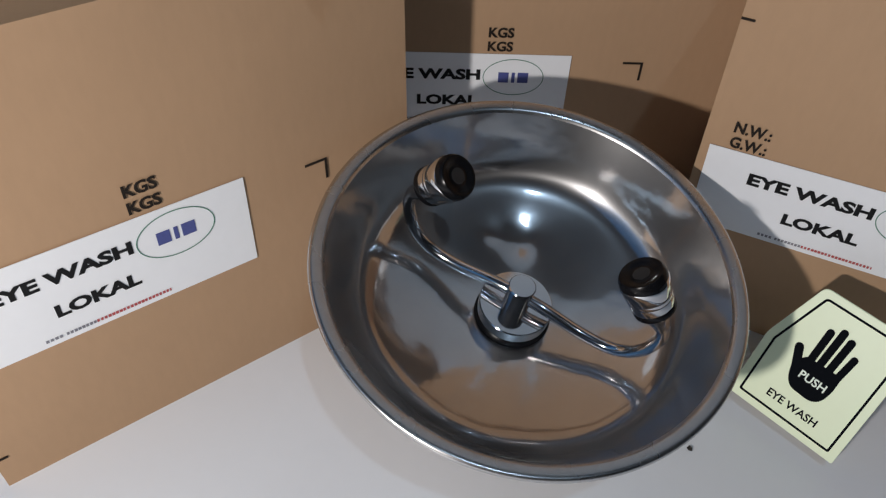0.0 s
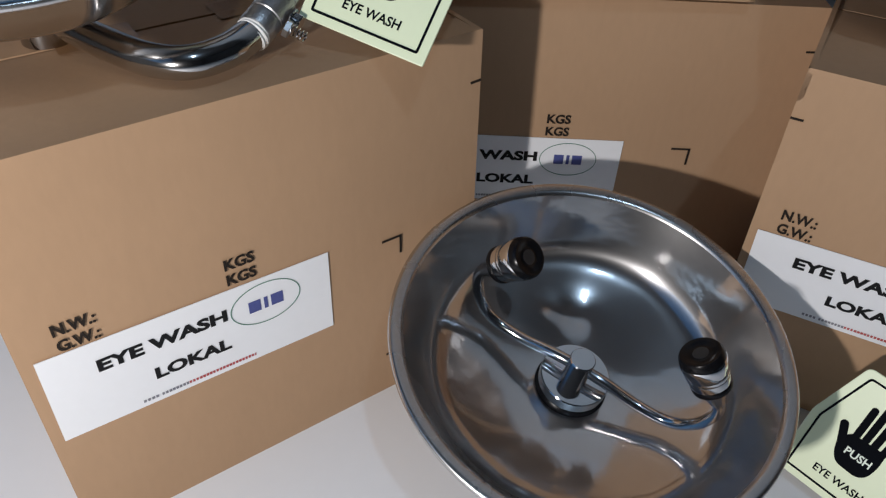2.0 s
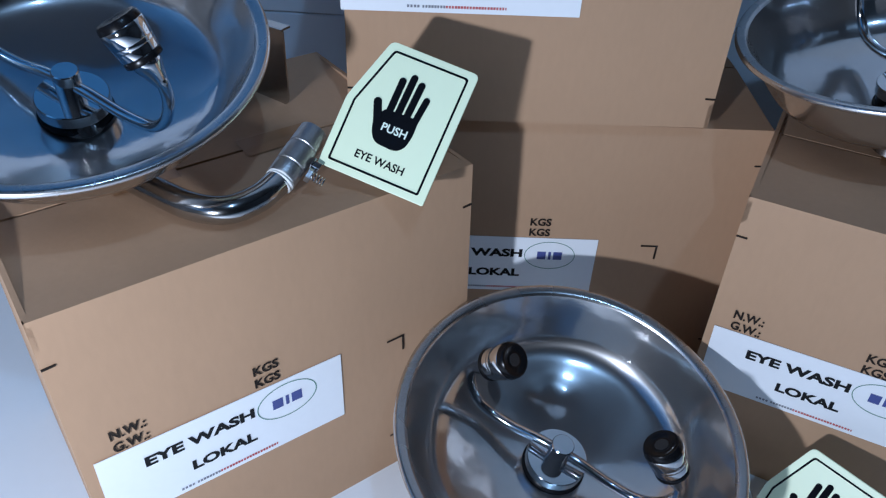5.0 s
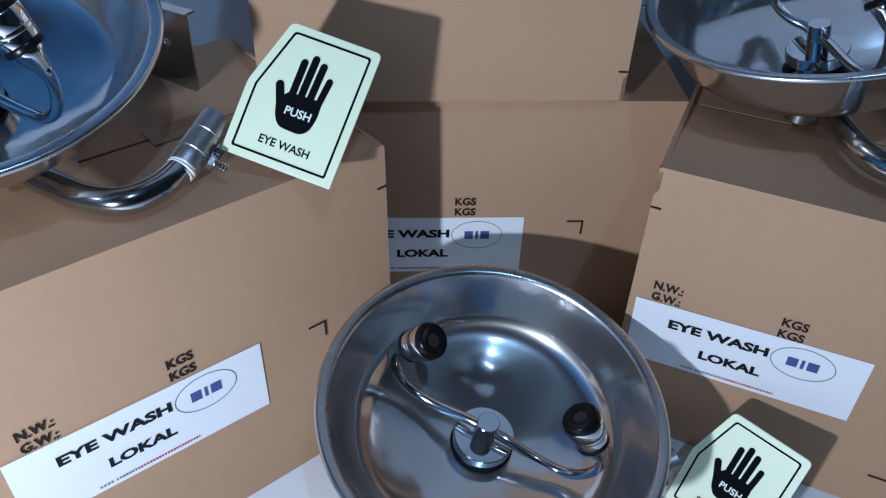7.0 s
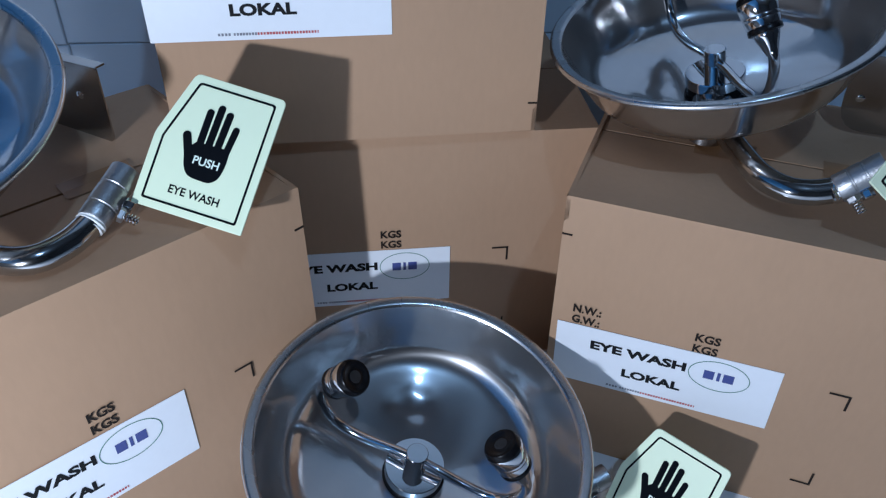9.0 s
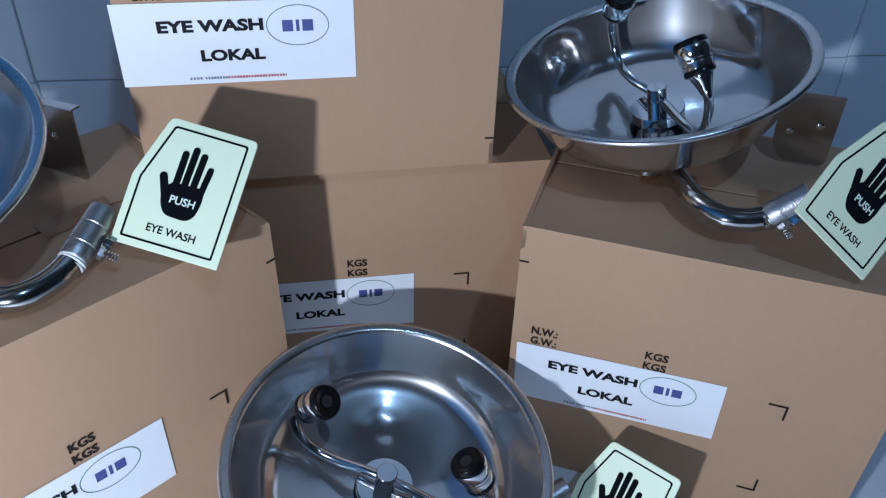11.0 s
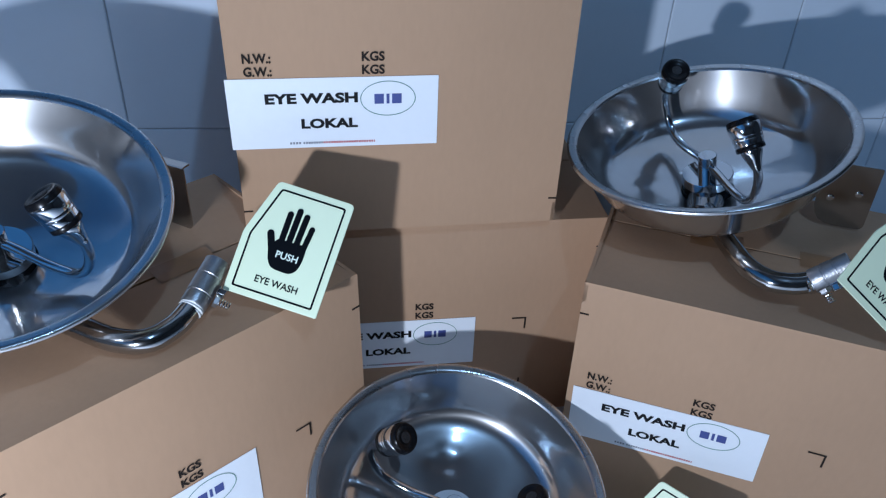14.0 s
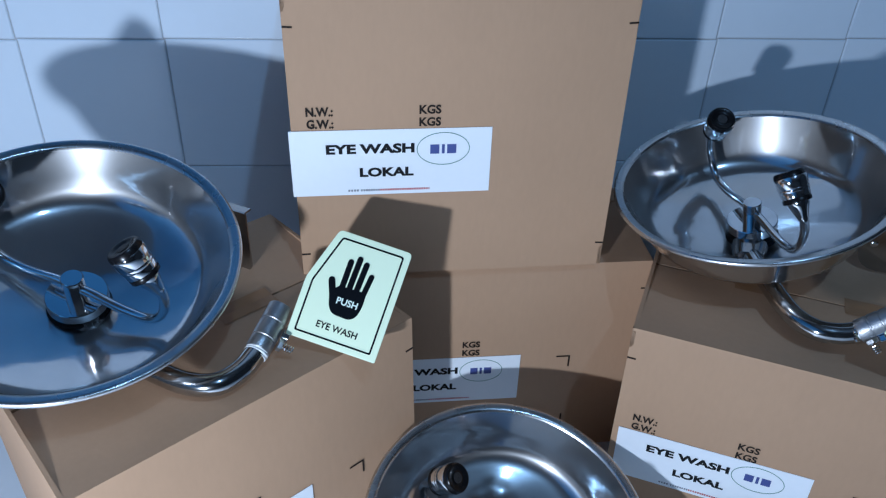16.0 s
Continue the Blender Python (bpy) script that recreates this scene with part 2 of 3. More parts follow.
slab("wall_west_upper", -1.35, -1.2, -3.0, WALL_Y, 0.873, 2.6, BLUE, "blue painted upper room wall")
slab("wall_east", 2.8, 2.95, -3.0, WALL_Y, 0.0, 2.6, DIM_ROOM, "unseen plain room wall, dimness put into its dark colour")
slab("ceiling", -2.6, 2.8, -3.0, WALL_Y, 2.6, 2.7, CEIL, "unseen plain ceiling, dimness put into its dark colour")


# ---------------------------------------------------------------- cartons
def sheet_bm(w, h, thick, bulge, seed, nx=14, nz=12, dent=0.0012):
    """A cardboard panel in the x-z plane, its outer side at y = 0, softly bulged and dented."""
    bm = bmesh.new()
    grid = []
    for j in range(nz + 1):
        row = []
        for i in range(nx + 1):
            x, z = w * i / nx, h * j / nz
            edge = math.sin(math.pi * i / nx) * math.sin(math.pi * j / nz)
            y = -bulge * edge + dent * edge ** 0.5 * noise.noise(Vector((x * 9 + seed, z * 9, seed)))
            row.append((bm.verts.new((x, y, z)), bm.verts.new((x, y + thick, z))))
        grid.append(row)
    for j in range(nz):
        for i in range(nx):
            a, b, c, d = grid[j][i], grid[j][i + 1], grid[j + 1][i + 1], grid[j + 1][i]
            bm.faces.new((a[0], b[0], c[0], d[0]))
            bm.faces.new((a[1], d[1], c[1], b[1]))
    rim = [grid[0][i] for i in range(nx)] + [grid[j][nx] for j in range(nz)] + [grid[nz][i] for i in range(nx, 0, -1)] + [grid[j][0] for j in range(nz, 0, -1)]
    for k in range(len(rim)):
        a, b = rim[k], rim[(k + 1) % len(rim)]
        bm.faces.new((a[0], a[1], b[1], b[0]))
    bmesh.ops.recalc_face_normals(bm, faces=bm.faces)
    return bm


def bars_bm(spans, height, lift=0.0):
    bm = bmesh.new()
    for a, b in spans:
        box_bm(a, b, lift, lift + height, 0, 0.0002, bm)
    return bm


def paper_label(box, u, v, turn=0.0, curl=0.0, print_by=0.0):
    """The printed paper strip on a carton."""
    bm = bmesh.new()
    nx = 12
    top, low = [], []
    for i in range(nx + 1):
        x = 0.21 * i / nx
        z = 0.0008 + curl * max(0.0, (i / nx - 0.8) / 0.2) ** 2
        top.append([bm.verts.new((x, y, z)) for y in (-0.0015, 0.074)])
        low.append([bm.verts.new((x, y, z - 0.0005)) for y in (-0.0015, 0.074)])
    for i in range(nx):
        bm.faces.new((top[i][0], top[i + 1][0], top[i + 1][1], top[i][1]))
        bm.faces.new((low[i][0], low[i][1], low[i + 1][1], low[i + 1][0]))
        bm.faces.new((top[i][0], low[i][0], low[i + 1][0], top[i + 1][0]))
        bm.faces.new((top[i][1], top[i + 1][1], low[i + 1][1], low[i][1]))
    for e in (0, nx):
        bm.faces.new((top[e][0], top[e][1], low[e][1], low[e][0]))
    bmesh.ops.recalc_face_normals(bm, faces=bm.faces)
    strip = part("paper_label", bm, PAPER, box, "white paper strip printed in black, blue and red", at=on_face(u, v, 0.0007, turn))
    z = 0.0010
    part("lettering", letters_bm("EYE WASH", 0.0918, 0.0112, bold=0.046), INK, strip, "bold black words EYE WASH", at=pose(print_by + 0.0368, 0.0472, z))
    part("lettering", letters_bm("LOKAL", 0.0570, 0.0110, bold=0.046), INK, strip, "bold black word LOKAL", at=pose(print_by + 0.0708, 0.0199, z))
    ring_out = [(0.0280 * math.cos(a), 0.0188 * math.sin(a)) for a in np.linspace(0, 2 * math.pi, 49)[:-1]]
    ring_in = [(0.0273 * math.cos(a), 0.0181 * math.sin(a)) for a in np.linspace(0, 2 * math.pi, 49)[:-1]]
    part("logo_ring", flat_bm(ring_out, 0.0002, 0, ring_in), INK_GREEN, strip, "thin dark green oval ring", at=pose(print_by + 0.1590, 0.0507, z))
    part("logo_mark", bars_bm([(0, 0.0095), (0.0122, 0.0152), (0.0178, 0.0275)], 0.0105), INK_BLUE, strip, "dark blue block mark", at=pose(print_by + 0.1452, 0.0452, z))
    rng = random.Random(4)

    def words(x0, x1, step):
        out, x = [], x0
        while x < x1:
            out.append((x, min(x + step * rng.uniform(0.6, 0.8), x1)))
            x += step
        return out
    part("small_print", bars_bm(words(0, 0.012, 0.0030) + words(0.0135, 0.034, 0.0026), 0.0023), INK_GREY, strip, "small grey line of print", at=pose(print_by + 0.0580, 0.0028, z))
    part("small_print", bars_bm(words(0.034, 0.087, 0.0026), 0.0023), INK_RED, strip, "small red line of print", at=pose(print_by + 0.0580, 0.0028, z))
    return strip


def carton(m, w, h, d, label, seed, u0, v0, turn=0.0, mark=(0.282, 0.1690), stamp_by=(0, 0), print_by=0.0, skew=0.0, curl=0.0, up_gap=0.0015, sag=0.004):
    """A taped corrugated carton with its front print; origin at the lower left front corner. skew: how far it leans back, per height."""
    box = new("carton")
    box.matrix_basis = m
    tagged(box, label, "cardboard box", "cardboard cartons")
    th = 0.004
    lean = Matrix(((1, 0, 0, 0), (0, 1, skew, -skew * h / 2), (0, 0, 1, 0), (0, 0, 0, 1)))

    def put(name, bm, mat, at=Matrix.Identity(4), note="", smooth=False):
        bm.transform(lean @ at)
        return part(name, bm, mat, box, note, smooth)
    put("front_panel", sheet_bm(w, h, th, 0.0004, seed, dent=0.0005), CARD, smooth=True)
    put("back_panel", sheet_bm(w, h, th, 0.002, seed + 3), CARD, pose(w, d, 0, 0, 0, 180), smooth=True)
    put("side_panel", sheet_bm(d, h, th, 0.0004, seed + 5, dent=0.0005), CARD, pose(0, d, 0, 0, 0, -90), smooth=True)
    put("side_panel", sheet_bm(d, h, th, 0.0004, seed + 7, dent=0.0005), CARD, pose(w, 0, 0, 0, 0, 90), smooth=True)
    half = d / 2 - up_gap
    # two long flaps meet along the middle and sink a little there
    for k, (y, rz) in enumerate(((0, 0), (d, 180))):
        bm = sheet_bm(w - 0.002, half, 0.004, -0.001, seed + 11 + k, dent=0.002)
        tilt = -math.degrees(math.asin(sag / half))
        put("top_flap", bm, CARD, pose(0.001 if k == 0 else w - 0.001, y, h + 0.0005, 0, 0, rz) @ pose(0, 0, 0, -90 + tilt), smooth=True)
    put("bottom_panel", box_bm(0.004, w - 0.004, 0.004, d - 0.004, 0.001, 0.005), CARD)
    # strips of brown tape at both ends of the seam
    for x0, x1 in ((0.095, 0.150), (w - 0.150, w - 0.085)):
        bm = bmesh.new()
        bmesh.ops.create_grid(bm, x_segments=6, y_segments=8, size=0.5)
        for v in bm.verts:
            yy = v.co.y * 0.03
            v.co = Vector((x0 + (v.co.x + 0.5) * (x1 - x0), d / 2 + yy, h + 0.0014 - sag * (1 - abs(yy) / half)))
        put("tape_strip", bm, TAPE, note="brown packing tape")
    z = 0.0010
    strip = paper_label(box, u0, v0, turn, curl, print_by)
    strip.matrix_basis = Matrix.Translation((0, skew * (v0 - h / 2), 0)) @ Matrix.Translation((0, 0, v0)) @ pose(0, 0, 0, -math.degrees(math.atan(skew))) @ Matrix.Translation((0, 0, -v0)) @ strip.matrix_basis
    for word, wide, u, v in (("N.W.:", 0.027, 0.019, 0.0895), ("G.W.:", 0.027, 0.019, 0.0762), ("KGS", 0.0225, 0.1335, 0.0900), ("KGS", 0.0225, 0.1335, 0.0765)):
        put("stamp", letters_bm(word, wide, 0.0099, bold=0.032), INK_BOX, on_face(u0 + u + stamp_by[0], v0 + v + stamp_by[1], z), "stamped letters " + word)
    if mark:
        bm = box_bm(-0.0185, 0, -0.0021, 0, 0, 0.0002)
        box_bm(-0.0021, 0, -0.0185, -0.0021, 0, 0.0002, bm)
        put("corner_mark", bm, INK_BOX, on_face(*mark, z), "stamped corner mark")
        bm = box_bm(-0.0185, 0, 0, 0.0021, 0, 0.0002)
        box_bm(-0.0021, 0, 0.0021, 0.0185, 0, 0.0002, bm)
        put("corner_mark", bm, INK_BOX, on_face(mark[0], 0.045, z), "stamped corner mark")
    for u, v in ((0.0, h - 0.041), (w - 0.0095, h - 0.041), (0.0, 0.030), (w - 0.0095, 0.030)):
        put("fold_mark", box_bm(0, 0.0095, 0, 0.0016, -0.002, 0.0002), INK_BOX, on_face(u, v, 0.0008, random.uniform(-6, 6)), "short stamped fold line")
    return box


BOX_L = carton(pose(-0.2614, 0.3645, 0, 0, 0, 38.14), 0.360, 0.3295, 0.275, "brown cardboard carton on the floor under a steel eyewash", 1.0, 0.0080, 0.1140, -0.75, skew=0.034, mark=(0.2857, 0.1745), stamp_by=(-0.0020, -0.001), print_by=-0.0025, sag=0.0075)
BOX_R = carton(pose(0.2516, 0.5741, 0, 0, 0, -25.8), 0.362, 0.3225, 0.275, "brown cardboard carton beside the stack, carrying an eyewash", 2.3, 0.0080, 0.1048, 1.0, skew=-0.01, mark=(0.2758, 0.1742), stamp_by=(-0.007, 0.0), print_by=-0.002)
BOX_LOW = carton(pose(-0.052, 0.699, 0, 0, 0, 1.5), 0.3690, 0.3135, 0.275, "brown cardboard carton bearing another carton on top", 4.1, 0.006, 0.100, sag=-0.0045)
BOX_UP = carton(pose(-0.101, 0.684, 0.3195, 0, 0, 2.2), 0.347, 0.328, 0.275, "brown cardboard carton stacked on a lower carton", 6.2, -0.003, 0.107, 0.0, mark=None)


# ---------------------------------------------------------------- eyewash units
def nozzle(unit, m):
    """A spray head: neck, dark ring, ribbed chrome body, black rim and mesh; mouth towards +z."""
    head = part("spray_head", lathe([(0.0, 0.0150), (0.0142, 0.0150), (0.0150, 0.0157), (0.0157, 0.0215), (0.0156, 0.0219), (0.0158, 0.0223), (0.0161, 0.0250), (0.0160, 0.0254), (0.0162, 0.0258),
                                     (0.0169, 0.0330), (0.0172, 0.0375), (0.0166, 0.0385), (0.0, 0.0385)], 40), CHROME, unit, "ribbed chrome spray head", True, m)
    part("neck", lathe([(0.0, -0.010), (0.0054, -0.010), (0.0057, -0.0085), (0.0064, -0.006), (0.0084, 0.000), (0.0106, 0.0055), (0.0113, 0.0080), (0.0113, 0.0112), (0.0, 0.0112)], 28), CHROME, head, "", True)
    part("seal_ring", lathe([(0.0, 0.0098), (0.0138, 0.0098), (0.0150, 0.0106), (0.0152, 0.0140), (0.0144, 0.0153), (0.0, 0.0153)], 32), BLACK, head, "black rubber ring", True)
    part("mouth_ring", lathe([(0.0070, 0.0425), (0.0084, 0.0430), (0.0112, 0.0436), (0.0128, 0.0446), (0.0148, 0.0444), (0.0162, 0.0424), (0.0168, 0.0384), (0.0150, 0.0380)], 36), BLACK, head, "black plastic rim", True)
    part("mouth_plate", lathe([(0.0, 0.0432), (0.0060, 0.0431), (0.0080, 0.0428)], 28), BLACK, head, "", True)
    bm = bmesh.new()
    for k in range(-4, 5):
        reach = 0.0058 * math.sqrt(1 - (k / 4.6) ** 2)
        box_bm(-reach, reach, k * 0.00126 - 0.00022, k * 0.00126 + 0.00022, 0.0430, 0.0436, bm)
        box_bm(k * 0.00126 - 0.00022, k * 0.00126 + 0.00022, -reach, reach, 0.0433, 0.0439, bm)
    part("mouth_mesh", bm, MESH, head, "grey metal mesh")
    return head


def dense(profile, steps):
    """A smoother profile through the given pairs."""
    return [(max(0.0, p.x), p.z) for p in curve_points([(r, 0, z) for r, z in profile], steps)]


def bowl_profile(wall):
    """The pressed bowl's inside from rim to centre: a dished floor that turns up through a round corner into a steep wall of the given slope."""
    radii = [0.0, 0.030, 0.055, 0.0775, 0.090, 0.100, 0.106, 0.1105, 0.114, 0.1175, 0.122, 0.128, 0.1402]
    slopes = [0.0, 5.5, 11.0, 16.0, 18.5, 21.5, 27.0, 35.0, 43.0, 52.0, wall - 3, wall, wall]
    out, z = [(0.1402, -0.0032)], -0.0032
    steps = 88
    for k in range(steps, 0, -1):
        r0, r1 = 0.1402 * k / steps, 0.1402 * (k - 1) / steps
        z -= math.tan(radians(float(np.interp((r0 + r1) / 2, radii, slopes)))) * (r0 - r1)
        out.append((r1, z))
    return out


def profile_normals(line):
    """Outward directions (along the radius, downwards) at each point of a profile."""
    out = []
    for i in range(len(line)):
        (r0, z0), (r1, z1) = line[max(i - 1, 0)], line[min(i + 1, len(line) - 1)]
        d = math.hypot(r1 - r0, z1 - z0)
        out.append((abs(z1 - z0) / d, abs(r1 - r0) / d))
    return out


def eyewash(label, c, n, across, stub, pipe, valve, plate_at, bracket_at, floor_z, taped=True, wall=64.0, dents=()):
    """Bowl with crossbar and two heads on a bent pipe with a valve and push plate."""
    unit = new("eyewash")
    unit.location = (c[0], c[1], floor_z)
    wider = 1.014
    tagged(unit, label, "eyewash", "steel eyewash units")
    inv = Matrix.Translation(unit.location).inverted()
    bowl_m = inv @ frame_of(c, across, n)
    inner = bowl_profile(wall)
    outer = [(r + 0.0016 * k, z - 0.0016 * q) for (r, z), (k, q) in zip(inner, profile_normals(inner))][::-1]
    outer[0] = (0.0, inner[-1][1] - 0.0016)
    floor_at = inner[-1][1]
    lip = [(0.1400, -0.0062), (0.1424, -0.0046), (0.1475, -0.0048), (0.1505, -0.0046), (0.1514, -0.0028), (0.1508, -0.0008), (0.1490, 0.0003), (0.1455, -0.0002), (0.1420, -0.0012), (0.1400, -0.0034)]
    shell = lathe([(r * wider, z) for r, z in outer + inner], 220)
    for v in shell.verts:
        q = Vector((v.co.x, v.co.y, 0))
        v.co.z += (0.0008 * noise.noise(q * 18 + Vector((c[0] * 30, 0, 0))) + 0.00018 * noise.noise(q * 42 + Vector((5, 9, c[0] * 30)))) * min(1.0, max(0.0, (0.150 - q.length) / 0.03))
        for dx, dy, wide, deep in dents:
            v.co.z -= deep * math.exp(-((q.x - dx) ** 2 + (q.y - dy) ** 2) / (2 * wide * wide))
    bowl = part("bowl", shell, SPUN, unit, "polished stainless steel bowl", True, bowl_m)
    part("rim", lathe([(r * wider, z) for r, z in dense(lip, 3)], 144), RIM, bowl, "brushed rolled steel rim", True)
    # hub, post and crossbar
    hub = part("hub", lathe([(0.0, -0.058), (0.0272, -0.058), (0.0280, -0.0588), (0.0280, -0.0682), (0.0272, -0.0690), (0.0, -0.0700)], 48), CHROME, unit, "round chrome hub disc", True, bowl_m)
    part("gasket", lathe([(0.0, -0.0700), (0.0262, -0.0700), (0.0270, floor_at + 0.0055), (0.0290, floor_at + 0.0040), (0.0296, floor_at + 0.0022), (0.0, floor_at + 0.0005)], 48), BLACK, hub, "dark rubber and metal collar", True)
    part("post", lathe([(0.0, -0.034), (0.0094, -0.034), (0.0102, -0.0348), (0.0102, -0.0600), (0.0, -0.0600)], 32), CHROME, hub, "", True)
    half = [(0.02, 0, -0.0470), (0.052, 0, -0.0515), (0.078, 0, -0.0485), (0.0935, 0, -0.0335), (0.0998, 0, -0.011), (0.0975, 0, 0.004), (0.0925, 0, 0.0100)]
    line = [(-x, y, z) for x, y, z in half[::-1]] + [(0, 0, -0.0465)] + half
    part("crossbar", tube_bm(curve_points(line, 6), 0.0046, 18), CHROME, unit, "bent chrome tube", True, bowl_m)
    for s in (-1, 1):
        nozzle(unit, bowl_m @ pose(s * 0.0915, 0, 0.0105, 0, -s * 37, 0) @ Matrix.Scale(0.95, 4))
    # outlet below the bowl
    bottom = Vector(c) + floor_at * Vector(n).normalized()
    s0 = Vector(stub)
    part("outlet", tube_bm([tuple(bottom + Vector((0, 0, 0.004))), tuple(bottom - Vector((0, 0, 0.004))), (s0.x, s0.y, s0.z + 0.022), (s0.x, s0.y, s0.z)],
                           [0.024, 0.024, 0.018, 0.0175], 28), BRACKET, unit, "dull steel outlet", True, inv)
    pts = curve_points(pipe, 10)
    part("pipe", tube_bm(pts, 0.0108, 24), STEEL, unit, "bent polished steel pipe", True, inv)
    # white tape turns at the thread
    end = Vector(pipe[-1])
    a, b = Vector(valve[0]), Vector(valve[1])
    axis = (b - a).normalized()
    side = axis.orthogonal()
    vm = frame_of(a, side, axis)
    length = (b - a).length
    bm = lathe([(0.0101, -0.006), (0.0113, -0.0045), (0.0110, -0.003), (0.0119, -0.0015), (0.0112, 0.0), (0.0117, 0.002), (0.0101, 0.0035)], 24)
    part("thread_tape" if taped else "collar", bm, PTFE if taped else CHROME, unit, "white thread seal tape" if taped else "", True, inv @ vm)
    part("valve_body", lathe([(0.0, 0.001), (0.0115, 0.001), (0.0122, 0.002), (0.0122, 0.0125), (0.0117, 0.0130), (0.0117, 0.0142), (0.0124, 0.0148), (0.0124, length * 0.60),
                              (0.0118, length * 0.61), (0.0118, length * 0.64), (0.0123, length * 0.65), (0.0123, length - 0.0007), (0.0116, length), (0.0, length)], 32),
         VALVE, unit, "grey cast steel ball valve", True, inv @ vm)
    # bolt between valve and plate
    bl = Vector(plate_at[0])
    px, py = Vector(plate_at[1]).normalized(), Vector(plate_at[2]).normalized()
    pn = px.cross(py)
    pm = frame_of(bl, px, pn)
    mid = a.lerp(b, 0.55)
    bm = lathe([(0.0, 0.006), (0.0048, 0.006), (0.0052, 0.0052), (0.0052, 0.0), (0.0075, 0.0), (0.0075, -0.0012), (0.0, -0.0012)], 6)
    bolt_dir = bl - mid if taped else Vector((0.55, -0.8, -0.1))
    bolt_dir = bolt_dir - bolt_dir.dot(axis) * axis
    bolt_m = inv @ frame_of(mid + (0.0150 if taped else 0.0118) * bolt_dir.normalized() - 0.004 * axis, axis, bolt_dir)
    bolt = part("bolt", bm, CHROME, unit, "", False, bolt_m, 0.0003)
    part("nut", lathe([(0.0, 0.0048), (0.0055, 0.0048), (0.0062, 0.0040), (0.0062, 0.0006), (0.0, 0.0)], 6), VALVE, bolt, "", False, pose(-0.010, 0.002, -0.001, 12, 0, 20))
    coil = [(0.0036 * math.cos(k * 0.7), 0.0036 * math.sin(k * 0.7), 0.004 + k * 0.00028) for k in range(40)]
    part("spring", tube_bm(coil, 0.0006, 6), CHROME, bolt, "small steel spring", True, pose(-0.010, 0.002, 0))
    # push plate
    shape = [(0, 0), (0.091, 0), (0.0908, 0.1125), (0.0155, 0.1128), (-0.0008, 0.0585)]
    plate = part("push_plate", flat_bm(rounded(shape, [0.0015, 0.0015, 0.005, 0.005, 0.004]), 0.0022, -0.0022), GLOW, unit, "pale green glow sign plate with black print", False, inv @ pm, 0.0004)
    line_out = rounded([(0.0062, 0.0060), (0.0845, 0.0060), (0.0845, 0.1066), (0.0205, 0.1066), (0.0056, 0.0578)], [0.002, 0.002, 0.003, 0.003, 0.001])
    line_in = rounded([(0.0080, 0.0078), (0.0827, 0.0078), (0.0827, 0.1048), (0.0219, 0.1048), (0.0074, 0.0575)], [0.001, 0.001, 0.002, 0.002, 0.001])
    part("border_line", flat_bm(line_out, 0.0002, 0.0001, line_in), SIGN_INK, plate, "thin black border")
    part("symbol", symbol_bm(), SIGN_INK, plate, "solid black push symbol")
    part("lettering", letters_bm("PUSH", 0.0212, 0.0068, 0.0009, bold=0.020), SIGN_WHITE, plate, "pale word PUSH", at=pose(0.0360, 0.0428, 0))
    part("lettering", letters_bm("EYE WASH", 0.0415, 0.0068, 0.0003, bold=0.022), SIGN_INK, plate, "black words EYE WASH", at=pose(0.0250, 0.0155, 0))
    # wall bracket behind the bowl: upright plate with a folded flange
    if bracket_at:
        o, along, height = bracket_at
        bmx = frame_of(o, along, (0, 0, 1))
        w = Vector(along).length
        outline = rounded([(0, 0.0), (w, 0.0), (w, height), (0, height)], [0.030, 0.011, 0.003, 0.004] if taped else [0.046, 0.008, 0.003, 0.008])
        bm = flat_bm(outline, 0.002)
        bm.transform(Matrix(((1, 0, 0, 0), (0, 0, 1, 0), (0, 1, 0, 0), (0, 0, 0, 1))))
        bracket = part("wall_bracket", bm, BRACKET, unit, "brushed steel wall bracket", False, inv @ bmx, 0.0004)
        if taped:
            part("top_fold", box_bm(0.003, w - 0.002, 0.0018, 0.013, height - 0.002, height), BRACKET, bracket, "", bevel=0.0004)
        for hx in (0.25, 0.72):
            part("screw", lathe([(0.0, 0.0012), (0.0032, 0.0008), (0.0042, 0.0), (0.0, -0.0005)], 14), CHROME, bracket, "", True, at=pose(w * hx, 0.0, 0.030 + 0.02 * hx, 90))
            part("screw", lathe([(0.0, 0.0012), (0.0032, 0.0008), (0.0042, 0.0), (0.0, -0.0005)], 14), CHROME, bracket, "", True, at=pose(w * hx, 0.002, 0.030 + 0.02 * hx, -90))
    return unit


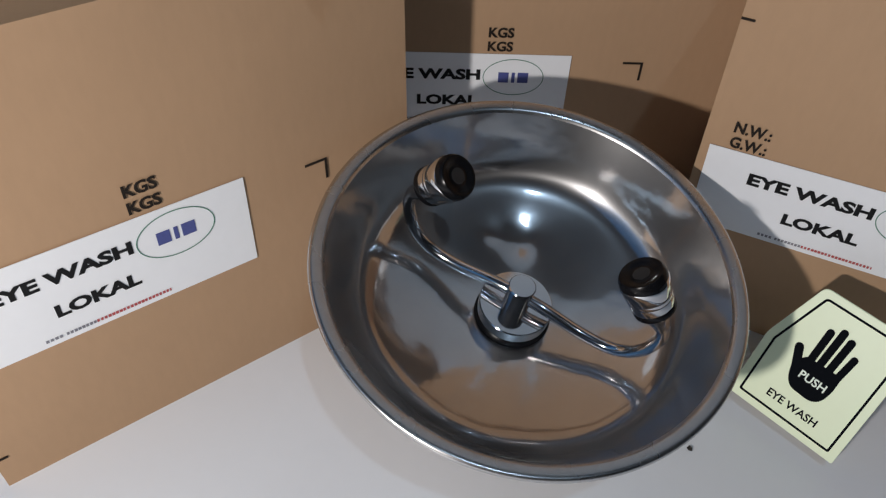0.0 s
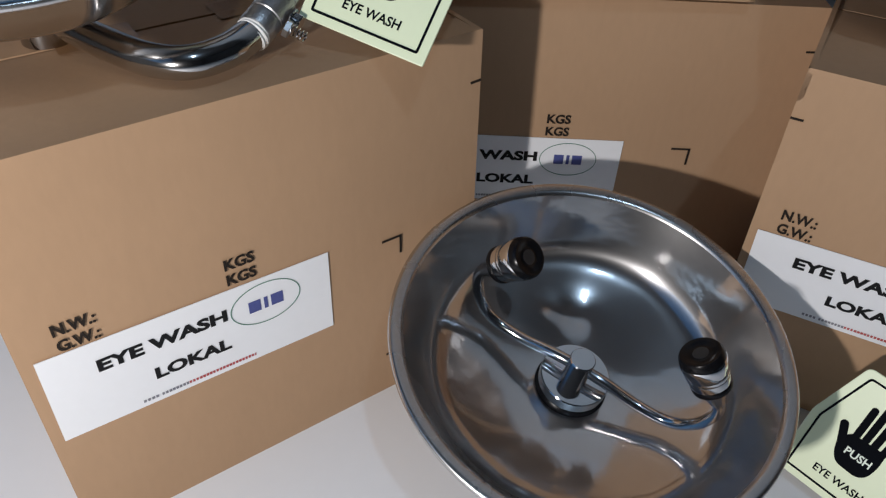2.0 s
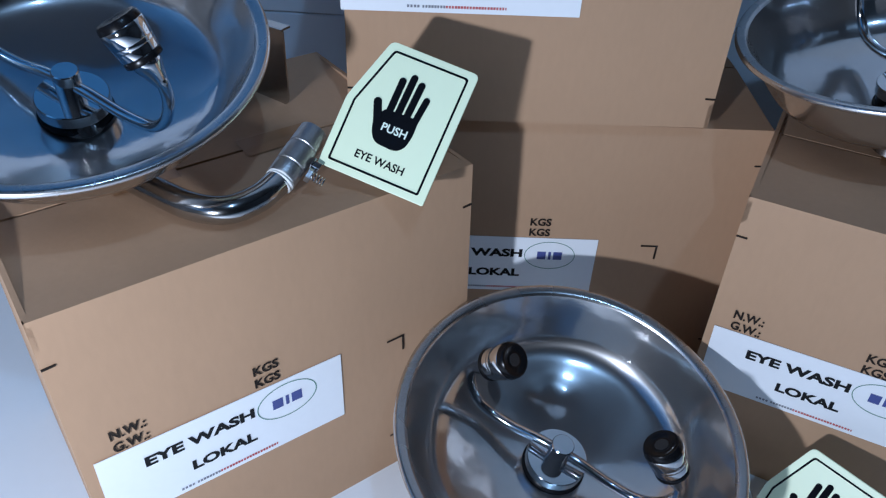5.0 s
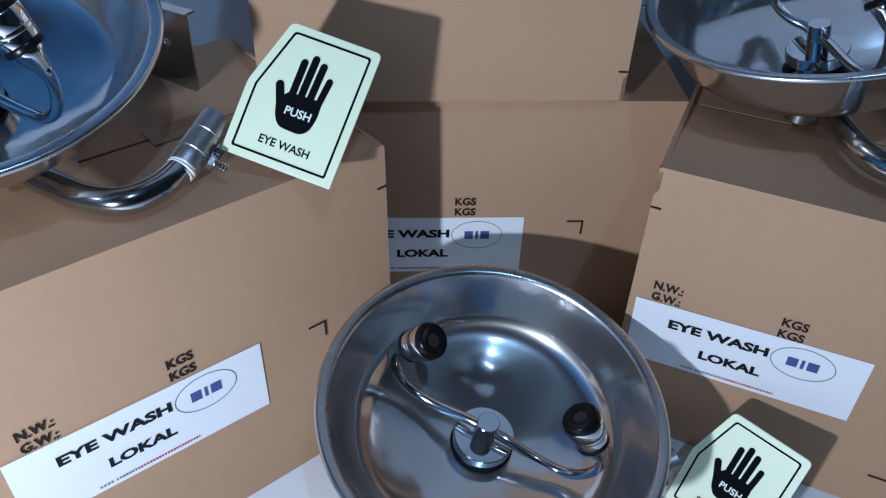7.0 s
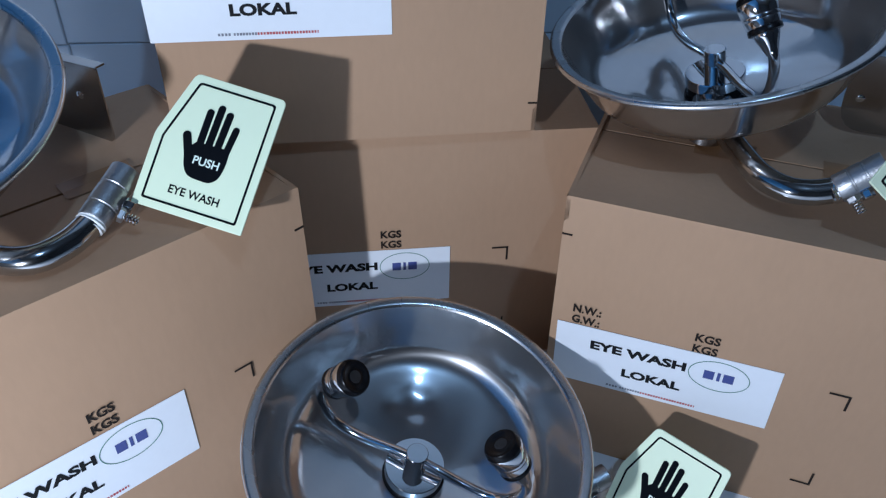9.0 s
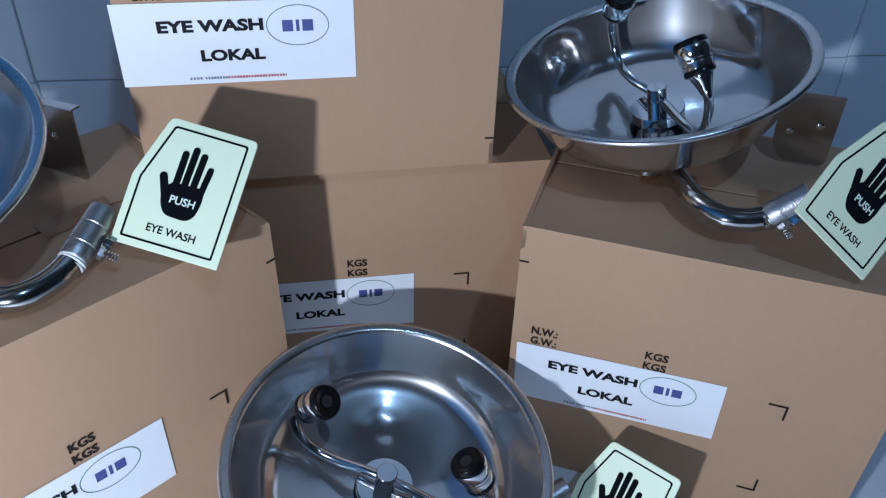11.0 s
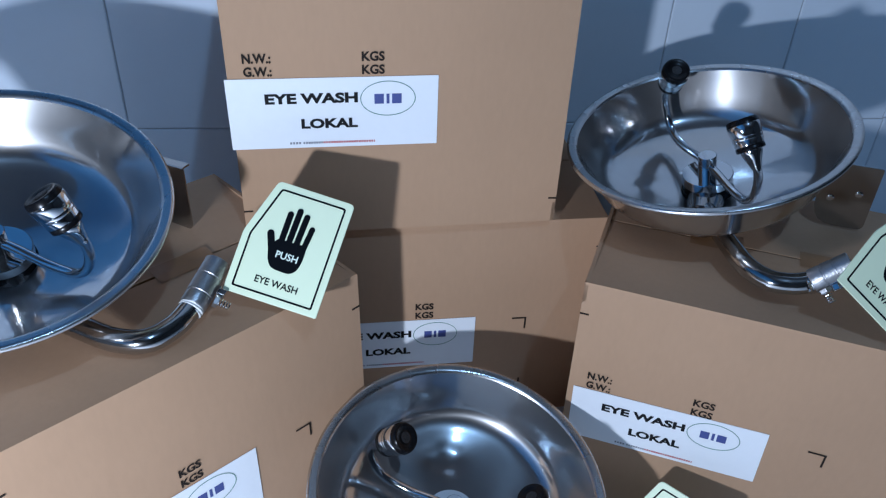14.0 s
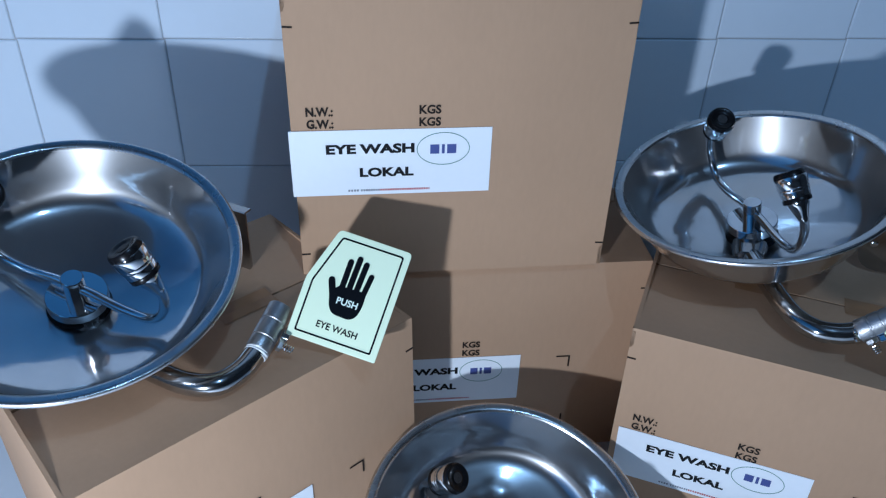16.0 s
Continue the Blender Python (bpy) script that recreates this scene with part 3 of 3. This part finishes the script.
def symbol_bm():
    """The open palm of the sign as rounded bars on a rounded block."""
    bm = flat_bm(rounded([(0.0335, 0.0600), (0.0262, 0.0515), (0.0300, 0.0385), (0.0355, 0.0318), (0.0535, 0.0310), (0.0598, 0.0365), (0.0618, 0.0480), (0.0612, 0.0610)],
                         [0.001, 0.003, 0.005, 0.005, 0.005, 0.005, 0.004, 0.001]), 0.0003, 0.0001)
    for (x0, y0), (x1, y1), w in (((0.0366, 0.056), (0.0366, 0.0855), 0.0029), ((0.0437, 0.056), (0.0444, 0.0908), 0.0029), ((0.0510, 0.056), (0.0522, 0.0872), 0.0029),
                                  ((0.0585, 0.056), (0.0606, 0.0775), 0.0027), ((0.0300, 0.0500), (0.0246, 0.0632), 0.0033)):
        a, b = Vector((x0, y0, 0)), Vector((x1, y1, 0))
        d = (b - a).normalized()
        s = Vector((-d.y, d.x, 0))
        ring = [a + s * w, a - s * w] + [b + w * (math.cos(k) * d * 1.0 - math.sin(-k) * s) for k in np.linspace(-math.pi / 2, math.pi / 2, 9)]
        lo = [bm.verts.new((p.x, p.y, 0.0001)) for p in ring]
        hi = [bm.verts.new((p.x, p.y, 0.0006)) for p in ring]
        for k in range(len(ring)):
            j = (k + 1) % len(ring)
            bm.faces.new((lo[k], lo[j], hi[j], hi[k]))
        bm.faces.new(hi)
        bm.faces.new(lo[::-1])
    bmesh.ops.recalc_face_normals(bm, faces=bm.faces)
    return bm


eyewash("stainless steel eyewash unit standing on a carton, tilted forward", (-0.2922, 0.5476, 0.4476), (0.114, -0.259, 0.959), (0.125, -0.057, 0),
        (-0.284, 0.548, 0.3235),
        [(-0.284, 0.548, 0.346), (-0.252, 0.524, 0.345), (-0.218, 0.502, 0.3445), (-0.188, 0.486, 0.3445), (-0.162, 0.484, 0.345), (-0.143, 0.500, 0.346), (-0.131, 0.522, 0.349)],
        [(-0.131, 0.522, 0.349), (-0.111, 0.566, 0.367)],
        [(-0.1057, 0.5424, 0.3538), (0.9321, -0.3006, -0.2023), (0.3522, 0.6203, 0.7009)],
        [(-0.249, 0.742, 0.3235), (0.090, -0.052, 0), 0.0765], 0.3225)
eyewash("stainless steel eyewash unit resting on a carton near the tiled wall", (0.4052, 0.6959, 0.4338), (-0.246, -0.037, 0.969), (0.018, -0.130, 0),
        (0.409, 0.664, 0.3230),
        [(0.409, 0.664, 0.351), (0.409, 0.630, 0.349), (0.409, 0.595, 0.348), (0.412, 0.556, 0.347), (0.424, 0.533, 0.347), (0.442, 0.523, 0.349), (0.458, 0.518, 0.354)],
        [(0.458, 0.518, 0.354), (0.488, 0.511, 0.380)],
        [(0.4509, 0.4755, 0.3885), (0.7200, -0.2856, -0.6325), (0.6864, 0.4271, 0.5885)],
        [(0.545, 0.674, 0.3235), (0.054, -0.024, 0), 0.079], 0.3225, taped=False, wall=67.0)
eyewash("stainless steel eyewash unit standing on the white floor between cartons", (0.1150, 0.4582, 0.1550), (0.092, -0.202, 0.975), (0.115, -0.062, -0.014),
        (0.120, 0.462, 0.001),
        [(0.120, 0.462, 0.030), (0.150, 0.462, 0.016), (0.185, 0.462, 0.0125), (0.215, 0.466, 0.0125), (0.245, 0.474, 0.014), (0.268, 0.482, 0.018)],
        [(0.268, 0.482, 0.018), (0.308, 0.494, 0.030)],
        [(0.2913, 0.4598, 0.0151), (0.6970, -0.7160, -0.0392), (0.3510, 0.2929, 0.8894)],
        None, 0.0, wall=64.0, dents=((-0.028, 0.065, 0.013, 0.0036), (-0.039, 0.073, 0.006, 0.0008), (-0.022, 0.075, 0.006, 0.0007), (-0.048, 0.055, 0.007, 0.0012)))

# a crumb on the floor
crumb = bmesh.new()
bmesh.ops.create_icosphere(crumb, subdivisions=2, radius=0.0022)
for v in crumb.verts:
    v.co *= 1 + 0.5 * noise.noise(v.co * 700)
    v.co.z *= 0.45
tagged(part("crumb", crumb, CRUMB, None, at=pose(0.253, 0.411, 0.0009)), "tiny dark crumb lying on the white floor", "debris")

# ---------------------------------------------------------------- wall tiles
PITCH, JOINT = 0.1925, 0.0018
tile_bm = bmesh.new()
s = PITCH / 2 - JOINT / 2
low = [tile_bm.verts.new((x * s, 0.006, z * s)) for x, z in ((-1, -1), (1, -1), (1, 1), (-1, 1))]
mid = [tile_bm.verts.new((x * s, 0.0012, z * s)) for x, z in ((-1, -1), (1, -1), (1, 1), (-1, 1))]
top = [tile_bm.verts.new((x * (s - 0.0014), 0.0, z * (s - 0.0014))) for x, z in ((-1, -1), (1, -1), (1, 1), (-1, 1))]
for a, b in ((low, mid), (mid, top)):
    for k in range(4):
        tile_bm.faces.new((a[k], a[(k + 1) % 4], b[(k + 1) % 4], b[k]))
tile_bm.faces.new(top)
bmesh.ops.recalc_face_normals(tile_bm, faces=tile_bm.faces)
tile_mesh = bpy.data.meshes.new("tile")
tile_bm.to_mesh(tile_mesh)
tile_bm.free()
tile_mesh.materials.append(TILE)
for i in range(-7, 8):
    for j in range(0, 5):
        t = new("tile", tile_mesh)
        t.parent = wall_n
        t.matrix_basis = pose(0.0850 + (i + 0.5) * PITCH, WALL_Y + random.uniform(-0.0004, 0.0004), 0.103 + (j - 0.5) * PITCH,
                              random.uniform(-0.1, 0.1), random.uniform(-0.1, 0.1) + 0.5, random.uniform(-0.1, 0.1))
